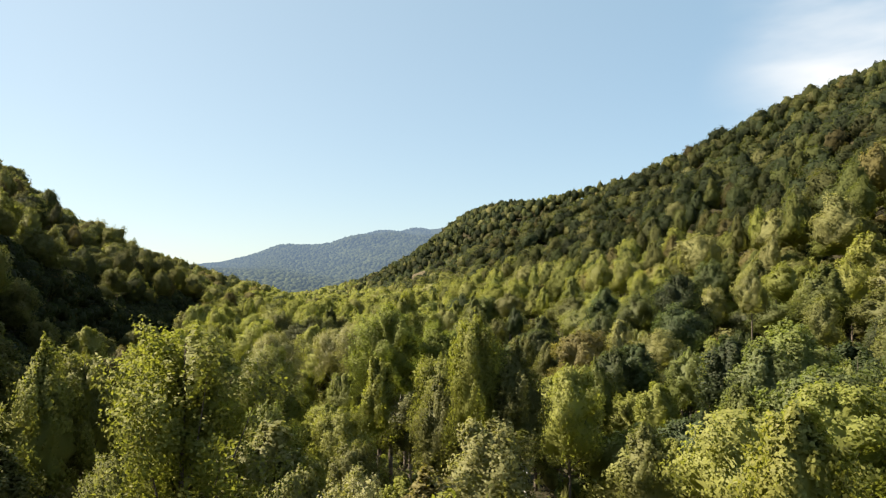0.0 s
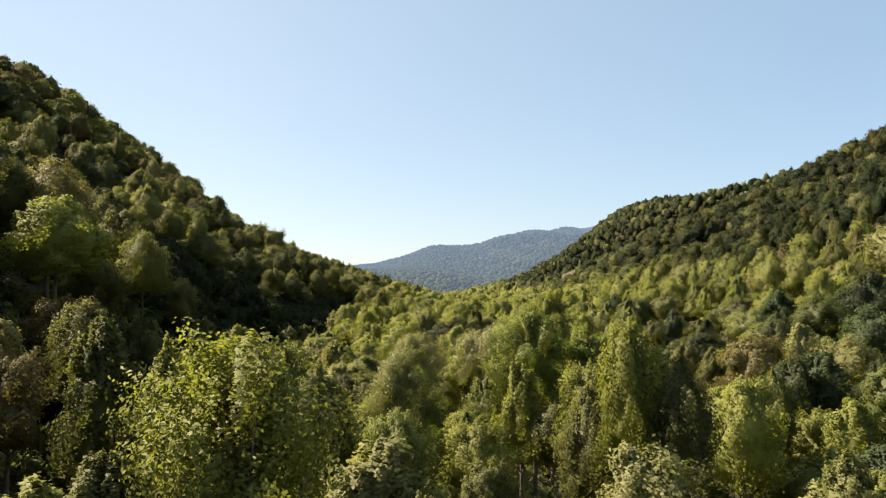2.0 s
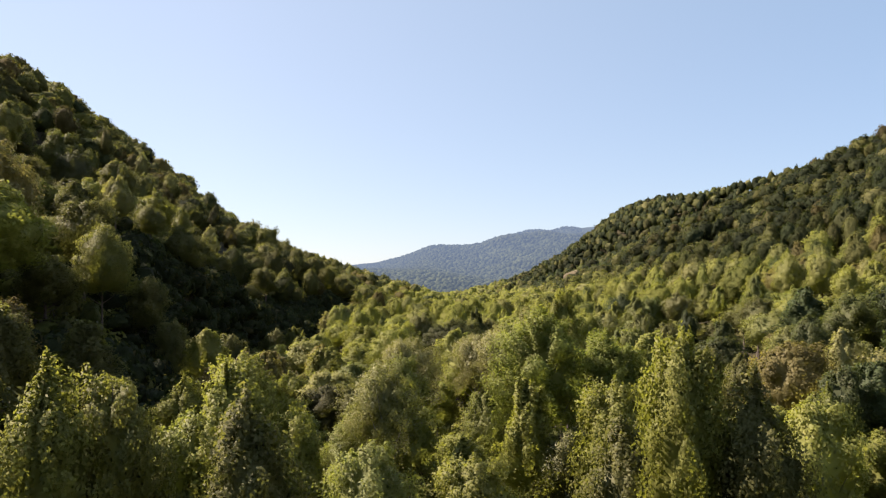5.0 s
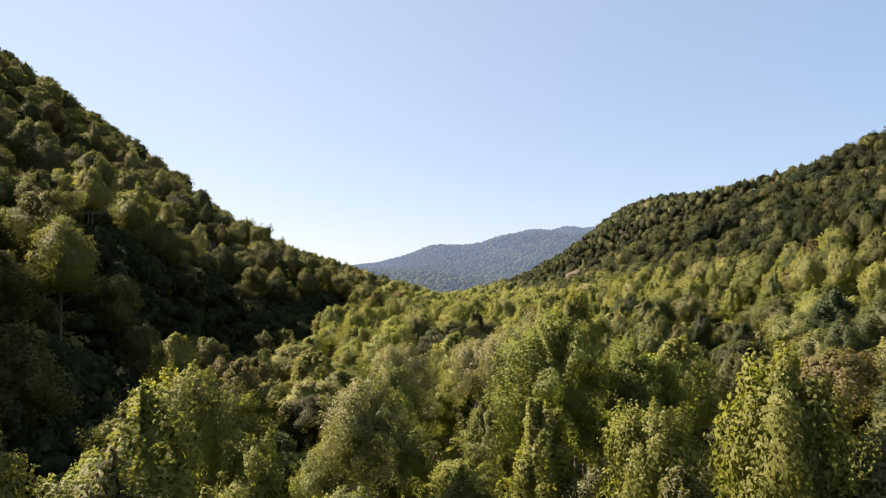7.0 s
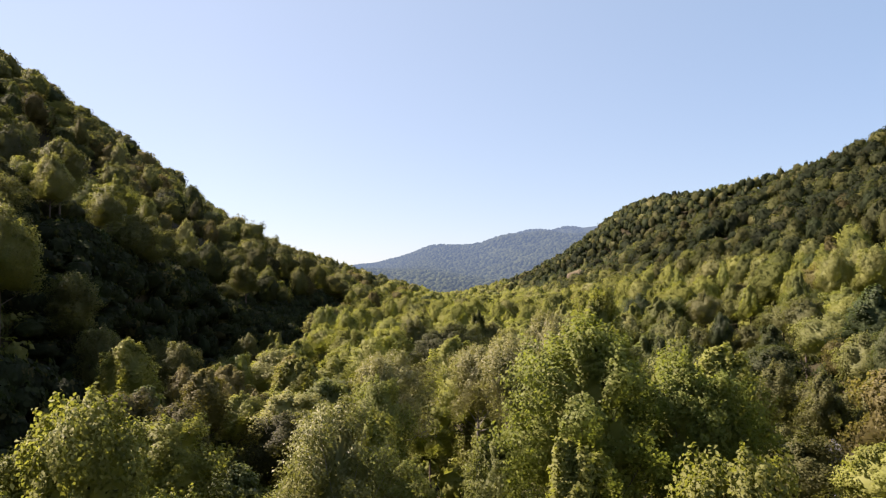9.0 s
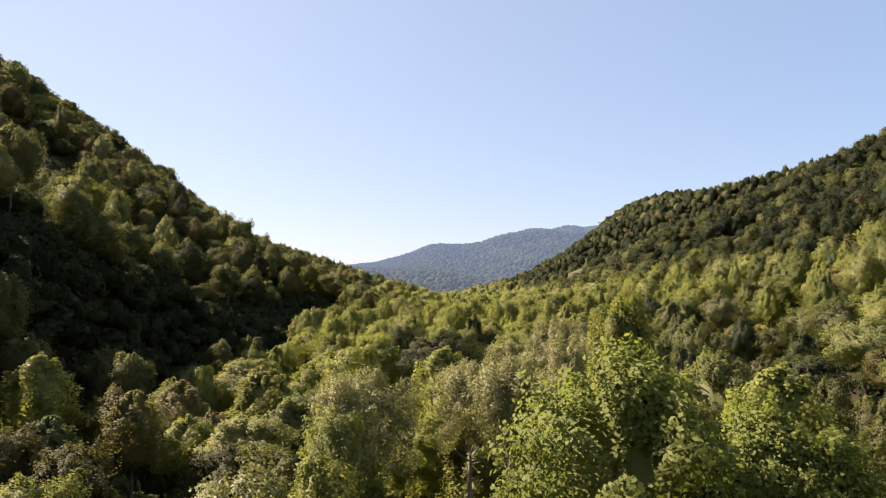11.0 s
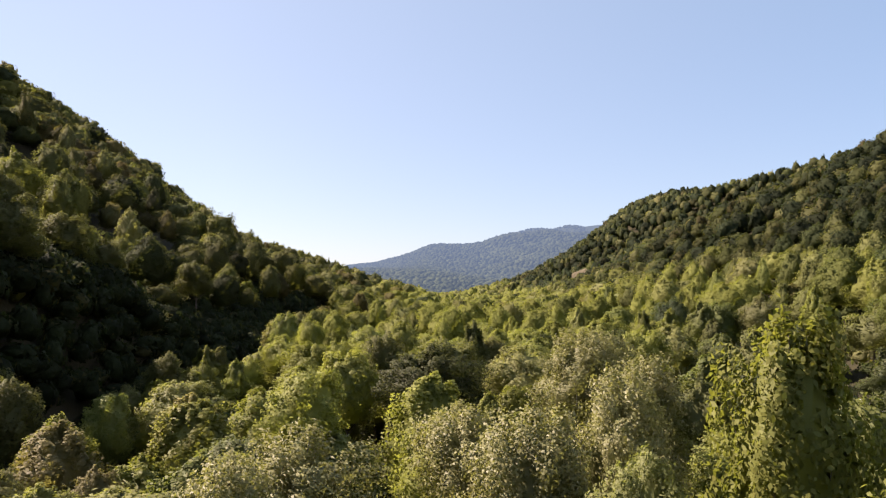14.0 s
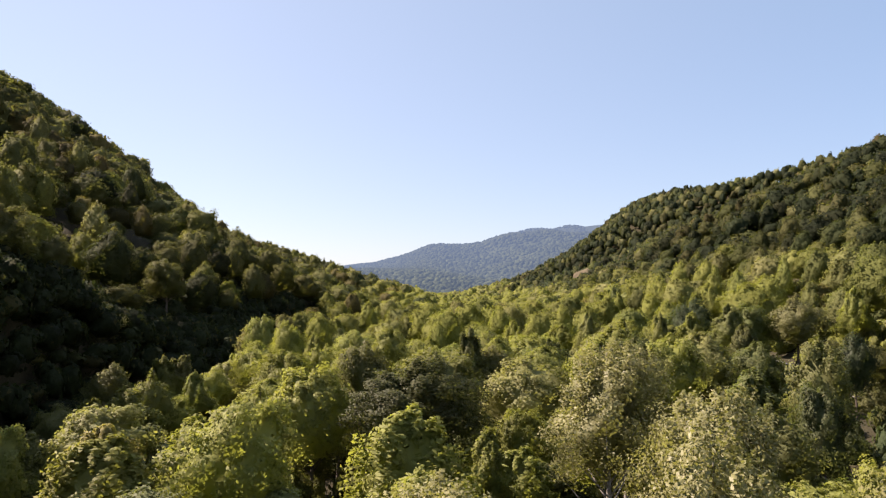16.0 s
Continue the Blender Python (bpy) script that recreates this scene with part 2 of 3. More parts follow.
class Crown:
    """A crown of given radius and height, its base at 0: an outline that billows with boughs, and with twigs on the boughs."""

    def __init__(self, shape, radius, tall, boughs, twigs, seed, deep):
        self.g = g = np.random.default_rng(seed)
        self.shape, self.radius, self.tall, self.deep = shape, radius, tall, deep
        self.sets = []
        for count, share in ((boughs, 0.64), (twigs, 0.36)):
            w = self.spread(count)
            wide = 1.75 / math.sqrt(count) * g.uniform(0.7, 1.35, count)
            self.sets.append((w, wide, share * g.uniform(0.4, 1.0, count)))
        self.sway = g.normal(size=(5, 3)), g.uniform(0, 6.28, 5)

    def spread(self, count):
        """Directions from the middle, evenly over the crown's skin."""
        i = np.arange(count) + 0.5
        z = 1 - 1.86 * i / count
        a = i * 2.39996 + self.g.uniform(-0.4, 0.4, count)
        r = np.sqrt(1 - z * z)
        return np.stack([r * np.cos(a), r * np.sin(a), z], 1)

    def billow(self, w):
        """How far out the skin lies along w, from 0 to 1, and the way that the bough and the twig there point."""
        total, ways = np.zeros(len(w)), []
        for centre, wide, rise in self.sets:
            best, way = np.zeros(len(w)), np.zeros((len(w), 3))
            for c, a, k in zip(centre, wide, rise):
                f = k * np.sqrt(np.clip(1 - ((1 - w @ c) * 2) / a ** 2, 0, 1))
                hit = f > best
                best = np.where(hit, f, best)
                way[hit] = (w[hit] - c) / a + c * 0.5
            total += best
            ways.append(way)
        return total, ways

    def skin(self, w, share=1.0):
        """Places along w, on the skin or at a share of the way out to it."""
        b, ways = self.billow(w)
        h = 0.5 + 0.5 * w[:, 2]
        flat = np.sqrt(np.maximum(1 - w[:, 2] ** 2, 1e-6))
        k = (1 - self.deep + self.deep * b) * share * (1 + 0.075 * np.sin(w @ self.sway[0].T * 2.2 + self.sway[1]).sum(1))
        r = outline(self.shape, h) * k * self.radius * np.minimum(1, flat * 2.5)
        z = (0.42 + (h - 0.42) * (0.35 + 0.65 * k)) * self.tall
        return np.stack([w[:, 0] / flat * r, w[:, 1] / flat * r, z], 1), b, ways

    def leaves(self, count, size, ruffle, dome, sink):
        """Four corners for each leaf, and the way it faces."""
        g = self.g
        w = g.normal(size=(count * 2, 3))
        w[:, 2] += 0.25
        w /= np.linalg.norm(w, axis=1, keepdims=True)
        b, _ = self.billow(w)
        w = w[np.argsort(-(b + g.uniform(0, 0.55, len(b))))[:count]]
        at, b, (bough, twig) = self.skin(w, 1 + g.normal(0, 0.045, count) - sink * g.random(count) ** 1.6)
        whole = w * np.array([1, 1, 0.6 * self.radius / self.tall * 2 + 0.4])
        n = 0.7 * whole + 0.6 * bough + 0.5 * twig + g.normal(size=(count, 3)) * ruffle
        n /= np.linalg.norm(n, axis=1, keepdims=True)
        face = dome * whole + 0.75 * bough + 0.65 * twig + g.normal(size=(count, 3)) * ruffle * 0.4
        face /= np.linalg.norm(face, axis=1, keepdims=True)
        u = np.cross(n, g.normal(size=(count, 3)))
        u /= np.linalg.norm(u, axis=1, keepdims=True)
        v = np.cross(n, u)
        s = size * g.uniform(0.65, 1.35, (count, 1))
        v = np.stack([at - u * s, at - v * s * 0.62 + n * s * 0.22, at + u * s, at + v * s * 0.62 + n * s * 0.22], 1).reshape(-1, 3)
        return v, np.repeat(face, 4, 0)

    def heart(self, fill, u, w, dome):
        """The dense inside of the crown, a closed lumpy body."""
        a, z = np.meshgrid(np.linspace(0, 2 * np.pi, u, endpoint=False), np.sin(np.linspace(-1.3, 1.56, w)))
        r = np.sqrt(1 - z * z)
        way = np.stack([np.cos(a) * r, np.sin(a) * r, z], -1).reshape(-1, 3)
        v, b, (bough, twig) = self.skin(way, fill * self.g.uniform(0.92, 1.05, len(way)))
        face = dome * way + 0.75 * bough + 0.4 * twig + 1e-4
        i = np.arange(w - 1)[:, None] * u + np.arange(u)[None]
        j = np.arange(w - 1)[:, None] * u + (np.arange(u)[None] + 1) % u
        return v, np.stack([i, j, j + u, i + u], -1).reshape(-1, 4), face / np.linalg.norm(face, axis=1, keepdims=True)


def crown_arrays(shape, radius, tall, boughs, twigs, leaves, size, seed, core=0.8, grid=(18, 12), ruffle=0.4, dome=0.6, sink=0.3, deep=0.56):
    """Corners and faces of a crown in metres, its base at 0; the ends of its boughs; the way each corner faces."""
    c = Crown(shape, radius, tall, boughs, twigs, seed, deep)
    v, face = c.leaves(leaves, size, ruffle, dome, sink)
    q = np.arange(len(v)).reshape(-1, 4)
    if core:
        hv, hq, hf = c.heart(core, *grid, dome)
        q, v, face = np.concatenate([q, hq + len(v)]), np.concatenate([v, hv]), np.concatenate([face, hf])
    ends, _, _ = c.skin(c.sets[0][0], 0.8)
    fit = np.array([1, 1, tall / v[:, 2].max()])
    fit[:2] = radius / np.percentile(np.hypot(v[:, 0], v[:, 1]), 97)
    return v * fit, q, ends * fit, face


def tube(points, radii, sides=6):
    """A tapered tube through points."""
    pts = [Vector(p) for p in points]
    v, q = [], []
    for i, p in enumerate(pts):
        d = (pts[min(i + 1, len(pts) - 1)] - pts[max(i - 1, 0)]).normalized()
        a = d.orthogonal().normalized()
        b = d.cross(a)
        for j in range(sides):
            t = 2 * math.pi * j / sides
            v.append(p + (a * math.cos(t) + b * math.sin(t)) * radii[i])
    for i in range(len(pts) - 1):
        for j in range(sides):
            k = (j + 1) % sides
            q.append((i * sides + j, i * sides + k, (i + 1) * sides + k, (i + 1) * sides + j))
    return np.array(v), np.array(q)


def wood_arrays(radius, tall, stem, centres, seed, limbs=14):
    """Trunk with limbs that reach to the lobes of the crown; stem is the crown's base height."""
    g = np.random.default_rng(seed)
    full = stem + tall * 0.9
    girth = 0.012 * full + 0.05
    lean = g.uniform(-0.25, 0.25, 2)
    zs = np.linspace(0, 1, 7)
    line = [(lean[0] * math.sin(3 * z), lean[1] * math.sin(2.3 * z), full * z) for z in zs]
    vs, qs, count = [], [], 0
    v, q = tube([(0, 0, -14)] + line, [girth * 1.25] + [girth * (1.08 - z) for z in zs], 8)
    vs, qs, count = [v], [q], len(v)
    for i in g.permutation(len(centres))[:limbs]:
        e = np.array(centres[i]) + (0, 0, stem)
        z0 = stem * 0.8 + (e[2] - stem * 0.8) * 0.45
        f = z0 / full
        b = np.array((lean[0] * math.sin(3 * f), lean[1] * math.sin(2.3 * f), z0))
        mid = b * 0.45 + e * 0.55 + np.array((0, 0, -0.06 * tall * g.random()))
        r = girth * (1.05 - f) * 0.5
        v, q = tube([b, mid, e], [r, r * 0.6, r * 0.15], 5)
        vs.append(v)
        qs.append(q + count)
        count += len(v)
    return np.concatenate(vs), np.concatenate(qs)


def part(name, mesh, parent, label=""):
    ob = new(name, mesh)
    ob.parent = parent
    return tagged(ob, label)


TREES = {}


def tree_kind(key, name, shape, radius, tall, stem, boughs, twigs, leaves, size, seed, bark, core=0.8, limbs=14, leaf=M_LEAF, ruffle=0.6, dome=0.6, sink=0.3, deep=0.56):
    """The meshes of one kind of tree, shared by all that stand in the valley."""
    v, q, c, f = crown_arrays(shape, radius, tall, boughs, twigs, leaves, size, seed, core=core, ruffle=ruffle, dome=dome, sink=sink, deep=deep)
    wv, wq = wood_arrays(radius, tall, stem, c, seed, limbs)
    TREES[key] = (name, mesh_of("crown", v + np.array([0, 0, stem]), q, leaf, facing=f), mesh_of("trunk", wv, wq, bark, True), radius, stem + tall)


def plant(key, x, y, top, radius, hue, label, turn=None):
    """One tree: an empty at its foot with trunk and crown; top is the height of its tip above the valley's zero."""
    name, leaf_mesh, wood_mesh, r, full = TREES[key]
    foot = float(height(x, y))
    thing = new(name)
    thing.location = (x, y, foot)
    thing.rotation_euler = (0, 0, random.uniform(0, 6.28) if turn is None else turn)
    wide = radius / r
    high = min(max((top - foot) / full, 0.7 * wide), 1.4 * wide)
    for p in (part("trunk", wood_mesh, thing), part("crown", leaf_mesh, thing)):
        p.scale = (wide, wide, high)
        p.location = (0, 0, top - foot - high * full)
        p.color = (*(min(1.0, 1.18 * c) for c in hue), 1)
    return tagged(thing, label, "tree", group="trees of the valley woods")


# key, name, outline, radius, crown height, clear stem, boughs, twigs, leaves, leaf half-length
tree_kind("hero", "tulip_tree", "round", 2.6, 8.0, 15, 18, 120, 26000, 0.05, 3, M_BARK, core=0, limbs=30, ruffle=0.7, dome=0.3, sink=0.85, deep=0.8)
tree_kind("broad", "oak_tree", "round", 4.6, 11, 10, 18, 150, 32000, 0.078, 5, M_BARK, core=0.62, ruffle=0.75, sink=0.4, deep=0.66)
for i in range(3):
    tree_kind("oval%d" % i, "tulip_tree", "oval", 3.7, 11.5, 7.5, 18, 110, 13000, 0.10, 11 + i, M_BARK, core=0.68, ruffle=0.75, sink=0.38, deep=0.62)
    tree_kind("round%d" % i, "oak_tree", "round", 4.2, 11.5, 7, 16, 110, 14500, 0.105, 21 + i, M_BARK, core=0.68, ruffle=0.75, sink=0.38, deep=0.62)
for i in range(2):
    tree_kind("cone%d" % i, "poplar_tree", "cone", 3.5, 12.0, 8, 20, 120, 13000, 0.10, 31 + i, M_BARK, core=0.68, ruffle=0.75, sink=0.38, deep=0.62)
    tree_kind("pale%d" % i, "sycamore_tree", "round", 4.0, 10.5, 9, 18, 130, 21000, 0.074, 41 + i, M_PALE_BARK, 0.5, 26, M_SILVER, ruffle=0.8, dome=0.4, sink=0.6, deep=0.64)
for i in range(3):
    tree_kind("far_oval%d" % i, "tulip_tree", "oval", 4.0, 11.0, 7, 20, 90, 9000, 0.125, 51 + i, M_BARK)
    tree_kind("far_round%d" % i, "oak_tree", "round", 4.4, 11.0, 7, 18, 90, 9500, 0.13, 61 + i, M_BARK)
for i in range(3):
    tree_kind("dist_oval%d" % i, "tulip_tree", "oval", 4.8, 11.5, 7, 18, 70, 9000, 0.13, 81 + i, M_BARK, limbs=6)
    tree_kind("dist_round%d" % i, "oak_tree", "round", 5.0, 11.0, 7, 16, 70, 9500, 0.135, 91 + i, M_BARK, limbs=6)
tree_kind("dist_cone0", "poplar_tree", "cone", 4.4, 12.0, 8, 20, 70, 9000, 0.125, 97, M_BARK, limbs=6)
tree_kind("far_cone0", "poplar_tree", "cone", 3.8, 12.0, 8, 22, 90, 9000, 0.12, 71, M_BARK)

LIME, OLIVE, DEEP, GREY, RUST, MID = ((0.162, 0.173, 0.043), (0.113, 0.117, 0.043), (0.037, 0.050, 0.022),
                                      (0.190, 0.188, 0.080), (0.108, 0.090, 0.037), (0.091, 0.104, 0.033))



# ---- trees that stand out, each at its place: kind, x, y, height of the tip, radius, leaf colour ----
STANDING = []


def stand(key, x, y, top, radius, hue, label):
    STANDING.append((x, y, radius))
    return plant(key, x, y, top, radius, hue, label)


stand("hero", -5.0, 18.0, 29.2, 2.8, LIME, "slender tulip tree with large sunlit yellow-green leaves")
stand("cone1", -24.4, 51.4, 28.0, 3.6, (0.085, 0.092, 0.030), "dark green cone-shaped poplar")
for x, y, top, radius in ((9.5, 121.0, 24.2, 4.4), (6.0, 131.0, 22.6, 4.4), (20.5, 139.0, 25.2, 4.4)):
    stand("pale1", x, y, top, radius, GREY, "sycamore with pale silvery leaves and light limbs")
stand("oval0", -7.6, 45.0, 25.6, 2.6, OLIVE, "olive-green tulip tree over lower crowns")
stand("pale0", 11.3, 73.0, 18.6, 3.2, OLIVE, "small olive-green sycamore between taller crowns")
stand("cone0", 7.9, 74.0, 22.4, 3.3, LIME, "narrow pointed poplar with yellow-green leaves")
stand("round0", 14.3, 69.5, 23.2, 3.5, LIME, "round-headed young oak with yellow-green leaves")
stand("oval1", 13.0, 49.5, 28.2, 2.8, LIME, "tall slim tulip tree with an open crown")
stand("oval2", 16.2, 49.0, 26.2, 2.6, OLIVE, "tall slim tulip tree with an open crown")
stand("broad", 10.4, 81.0, 28.2, 5.2, (0.15, 0.175, 0.04), "broad green oak with a heavy spreading crown")
stand("broad", 17.2, 84.0, 25.8, 4.4, (0.145, 0.17, 0.04), "broad green oak with a heavy spreading crown")
stand("oval0", 15.6, 99.0, 26.4, 3.0, LIME, "yellow-green tulip tree behind a broad oak")
leaner = stand("pale0", -7.2, 123.0, 22.6, 5.4, GREY, "grey-green sycamore with a pale leaning trunk")
leaner.rotation_euler = (radians(4), radians(11), 0.4)
# olive-brown leaves, with the shade of this corner in their colour
stand("round0", -21.8, 103.5, 19.4, 3.8, (0.082, 0.078, 0.03), "dull olive oak with a rounded crown")
stand("broad", 2.4, 176.0, 22.6, 7.4, (0.062, 0.070, 0.027), "dark green round oak standing in its own shade")
stand("cone1", 9.2, 155.0, 19.4, 2.8, LIME, "narrow yellow-green poplar in the valley woods")
stand("pale1", 18.2, 155.0, 26.2, 5.0, GREY, "tall grey-green sycamore with flickering pale leaves")
stand("oval1", -42.1, 159.0, 20.6, 4.6, OLIVE, "olive-green tulip tree at the foot of the slope")
stand("round2", -23.5, 233.0, 18.6, 7.2, LIME, "yellow-green tulip tree with a domed crown")
stand("cone0", -39.4, 273.0, 21.6, 6.0, GREY, "tall grey-green poplar before the dark slope")
stand("oval0", -45.3, 211.0, 18.4, 4.0, OLIVE, "olive-green tulip tree at the foot of the slope")
stand("round1", -61.0, 137.0, 45.6, 5.5, OLIVE, "sunlit oak high on the dark slope")
stand("round2", -65.5, 196.0, 45.6, 7.0, OLIVE, "sunlit oak leaning out of the dark slope")
for key, x, y, top, radius, hue, label in (
        ("round0", -49.5, 167, 20.6, 3.4, OLIVE, "small round oak before the shaded bank"),
        # the next two oaks: browner leaves, darkened for the shade there
        ("round1", -28, 106, 20.2, 4.6, (0.08, 0.074, 0.03), "brownish-green oak with a broad dome"),
        ("round2", -16.5, 122, 15.4, 4.8, (0.062, 0.064, 0.026), "low oak with a broad dome, leaf colour darkened for shade"),
        ("oval0", 44.3, 132.4, 20.2, 3.4, OLIVE, "olive-green tulip tree beside the road"),
        ("cone1", 46.6, 124.5, 19.6, 3.2, OLIVE, "narrow olive-green poplar beside the road"),
        ("oval2", 35, 142, 22.8, 4.4, GREY, "grey-green tulip tree above its neighbours"),
        ("round0", -54, 146, 32, 4.6, OLIVE, "olive-green oak on the steep bank"),
        ("round1", -67.5, 289, 37.2, 6.0, OLIVE, "sunlit oak on the lower slope"),
        ("cone0", -45.5, 241, 16.6, 4.4, OLIVE, "pointed olive-green poplar before the bank"),
        ("oval1", -41, 238, 13.4, 6.2, LIME, "low yellow-green tulip tree with a domed top")):
    stand(key, x, y, top, radius, hue, label)
for key, x, y, top, radius, hue, label in (
        ("round1", -76, 339, 38.5, 6.0, OLIVE, "sunlit oak standing out of a shaded slope"),
        ("round0", -85, 334, 45.0, 6.0, OLIVE, "sunlit oak standing out of a shaded slope"),
        ("oval1", -69, 346, 32.0, 5.0, LIME, "yellow-green tulip tree on a spur"),
        ("pale0", -63, 243, 27.0, 5.0, GREY, "grey-green sycamore standing in deep shade"),
        ("round2", -57, 118, 35.0, 5.0, OLIVE, "olive-green oak on the steep slope"),
        ("oval2", -70, 150, 50.0, 5.0, OLIVE, "olive-green tulip tree on the steep slope"),
        ("round0", -72, 225, 45.0, 6.0, OLIVE, "olive-green oak above the shaded bank")):
    stand(key, x, y, top, radius, hue, label)
for key, x, y, top, radius, hue, label in (
        ("cone1", -33, 290, 16.0, 4.6, LIME, "yellow-green poplar at the valley's edge"),
        ("round1", -4, 191, 23.4, 4.6, OLIVE, "olive-green oak touching a darker one"),
        ("oval1", 15.8, 104.7, 29.8, 3.2, LIME, "very tall slim yellow-green tulip tree"),
        ("oval2", -34.5, 155, 17.2, 4.2, LIME, "yellow-green tulip tree with a domed top"),
        ("pale1", -5, 114.5, 23.0, 3.6, GREY, "sycamore with pale flickering leaves"),
        ("round2", 2.9, 163.5, 15.2, 3.8, GREY, "low grey-green oak with a broad dome"),
        ("pale0", 15.2, 125, 25.4, 3.8, GREY, "sycamore with pale flickering leaves"),
        ("oval1", 58.8, 201, 20.6, 4.2, OLIVE, "olive-green tulip tree near the road"),
        ("pale1", 25.2, 177.5, 24.6, 5.0, GREY, "tall grey-green sycamore above the valley woods"),
        ("cone0", -40, 95.6, 26.2, 5.0, OLIVE, "broad cone-shaped olive-green poplar at the slope's foot"),
        ("round0", -43, 82, 29.2, 4.6, RUST, "brown-tinged oak at the slope's foot"),
        ("round1", -48, 143.5, 24.2, 4.2, OLIVE, "olive-green oak before the bank")):
    stand(key, x, y, top, radius, hue, label)
for key, x, y, top, radius, hue, label in (
        ("round1", 17.2, 64.5, 18.0, 4.6, OLIVE, "olive-green oak overhanging the road"),
        ("round2", 30.5, 74.0, 17.0, 5.0, MID, "green oak overhanging the road"),
        ("oval0", 11, 54.7, 22.8, 2.6, OLIVE, "slim tulip tree below taller crowns"),
        ("round0", -19.0, 93.0, 20.2, 4.6, LIME, "yellow-green oak in the valley woods"),
        ("oval1", -37.4, 75.6, 28.9, 4.2, OLIVE, "olive-green tulip tree at the foot of the slope"),
        ("round1", -35.5, 59.0, 25.0, 4.2, RUST, "brown-tinged oak at the foot of the slope"),
        ("round1", 3.3, 53.0, 17.8, 3.2, OLIVE, "low olive-green oak below taller crowns"),
        ("oval2", -27.0, 91.0, 20.4, 4.2, LIME, "yellow-green tulip tree in the valley woods"),
        ("round1", -11.5, 118.0, 16.0, 4.8, OLIVE, "low olive-green oak with a broad dome"),
        ("round2", -11.7, 188.0, 15.0, 5.4, OLIVE, "low olive-green oak beside a dark one"),
        ("round1", 41.0, 120.5, 13.5, 6.0, OLIVE, "olive-green oak overhanging the road"),
        ("round0", 44.0, 127.5, 11.5, 4.0, MID, "low green oak on the verge of the road"),
        ("round2", 47.2, 136.0, 11.0, 4.0, OLIVE, "low olive-green oak on the verge of the road"),
        ("round1", 50.3, 143.0, 11.0, 4.0, MID, "low green oak on the verge of the road"),
        ("oval1", 52.0, 137.0, 17.0, 4.6, OLIVE, "olive-green tulip tree beside the road"),
        ("round0", 50.5, 147.0, 14.5, 4.6, MID, "green oak overhanging the road"),
        ("round1", 57.5, 140.0, 15.0, 4.4, OLIVE, "olive-green oak beside the road"),
        ("oval0", 78.0, 222.0, 14.0, 4.4, OLIVE, "olive-green tulip tree beside the road"),
        ("round1", 84.0, 246.0, 14.0, 4.8, MID, "green oak overhanging the road"),
        ("round2", 85.6, 236, 19.4, 5.0, OLIVE, "olive-green oak beyond the road"),
        ("oval1", 82, 173.6, 15.0, 4.8, LIME, "yellow-green tulip tree beyond the road"),
        ("oval2", 72, 132, 16.6, 4.6, OLIVE, "olive-green tulip tree beyond the road"),
        ("round0", 45, 88, 15.4, 5.4, LIME, "low broad yellow-green oak beside the road"),
        ("pale0", 0.6, 21, 23.4, 2.4, GREY, "small sycamore with pale flickering leaves")):
    stand(key, x, y, top, radius, hue, label)

# ---- the rest of the woods ----
PATH = np.array([row[1:4] for row in FLIGHT])
PATH = np.stack([np.interp(np.linspace(0, 16, 60), [r[0] for r in FLIGHT], PATH[:, k]) for k in range(3)], 1)


def nearest_sight(x, y, top):
    """How near the flight passes a tree tip while it lies ahead within the lens's reach; 1e9 if it never does."""
    best = np.full(len(x), 1e9)
    for i, (px, py, pz) in enumerate(PATH):
        d = y - py
        side = (x - px) / np.maximum(d, 0.1)
        right = 1.15 if i < 6 else 0.85
        ok = (d > 2) & (side > -0.85) & (side < right) & ((top - pz) / np.maximum(d, 0.1) > -0.48)
        best = np.where(ok, np.minimum(best, np.hypot(np.hypot(x - px, d), top - pz)), best)
    return best


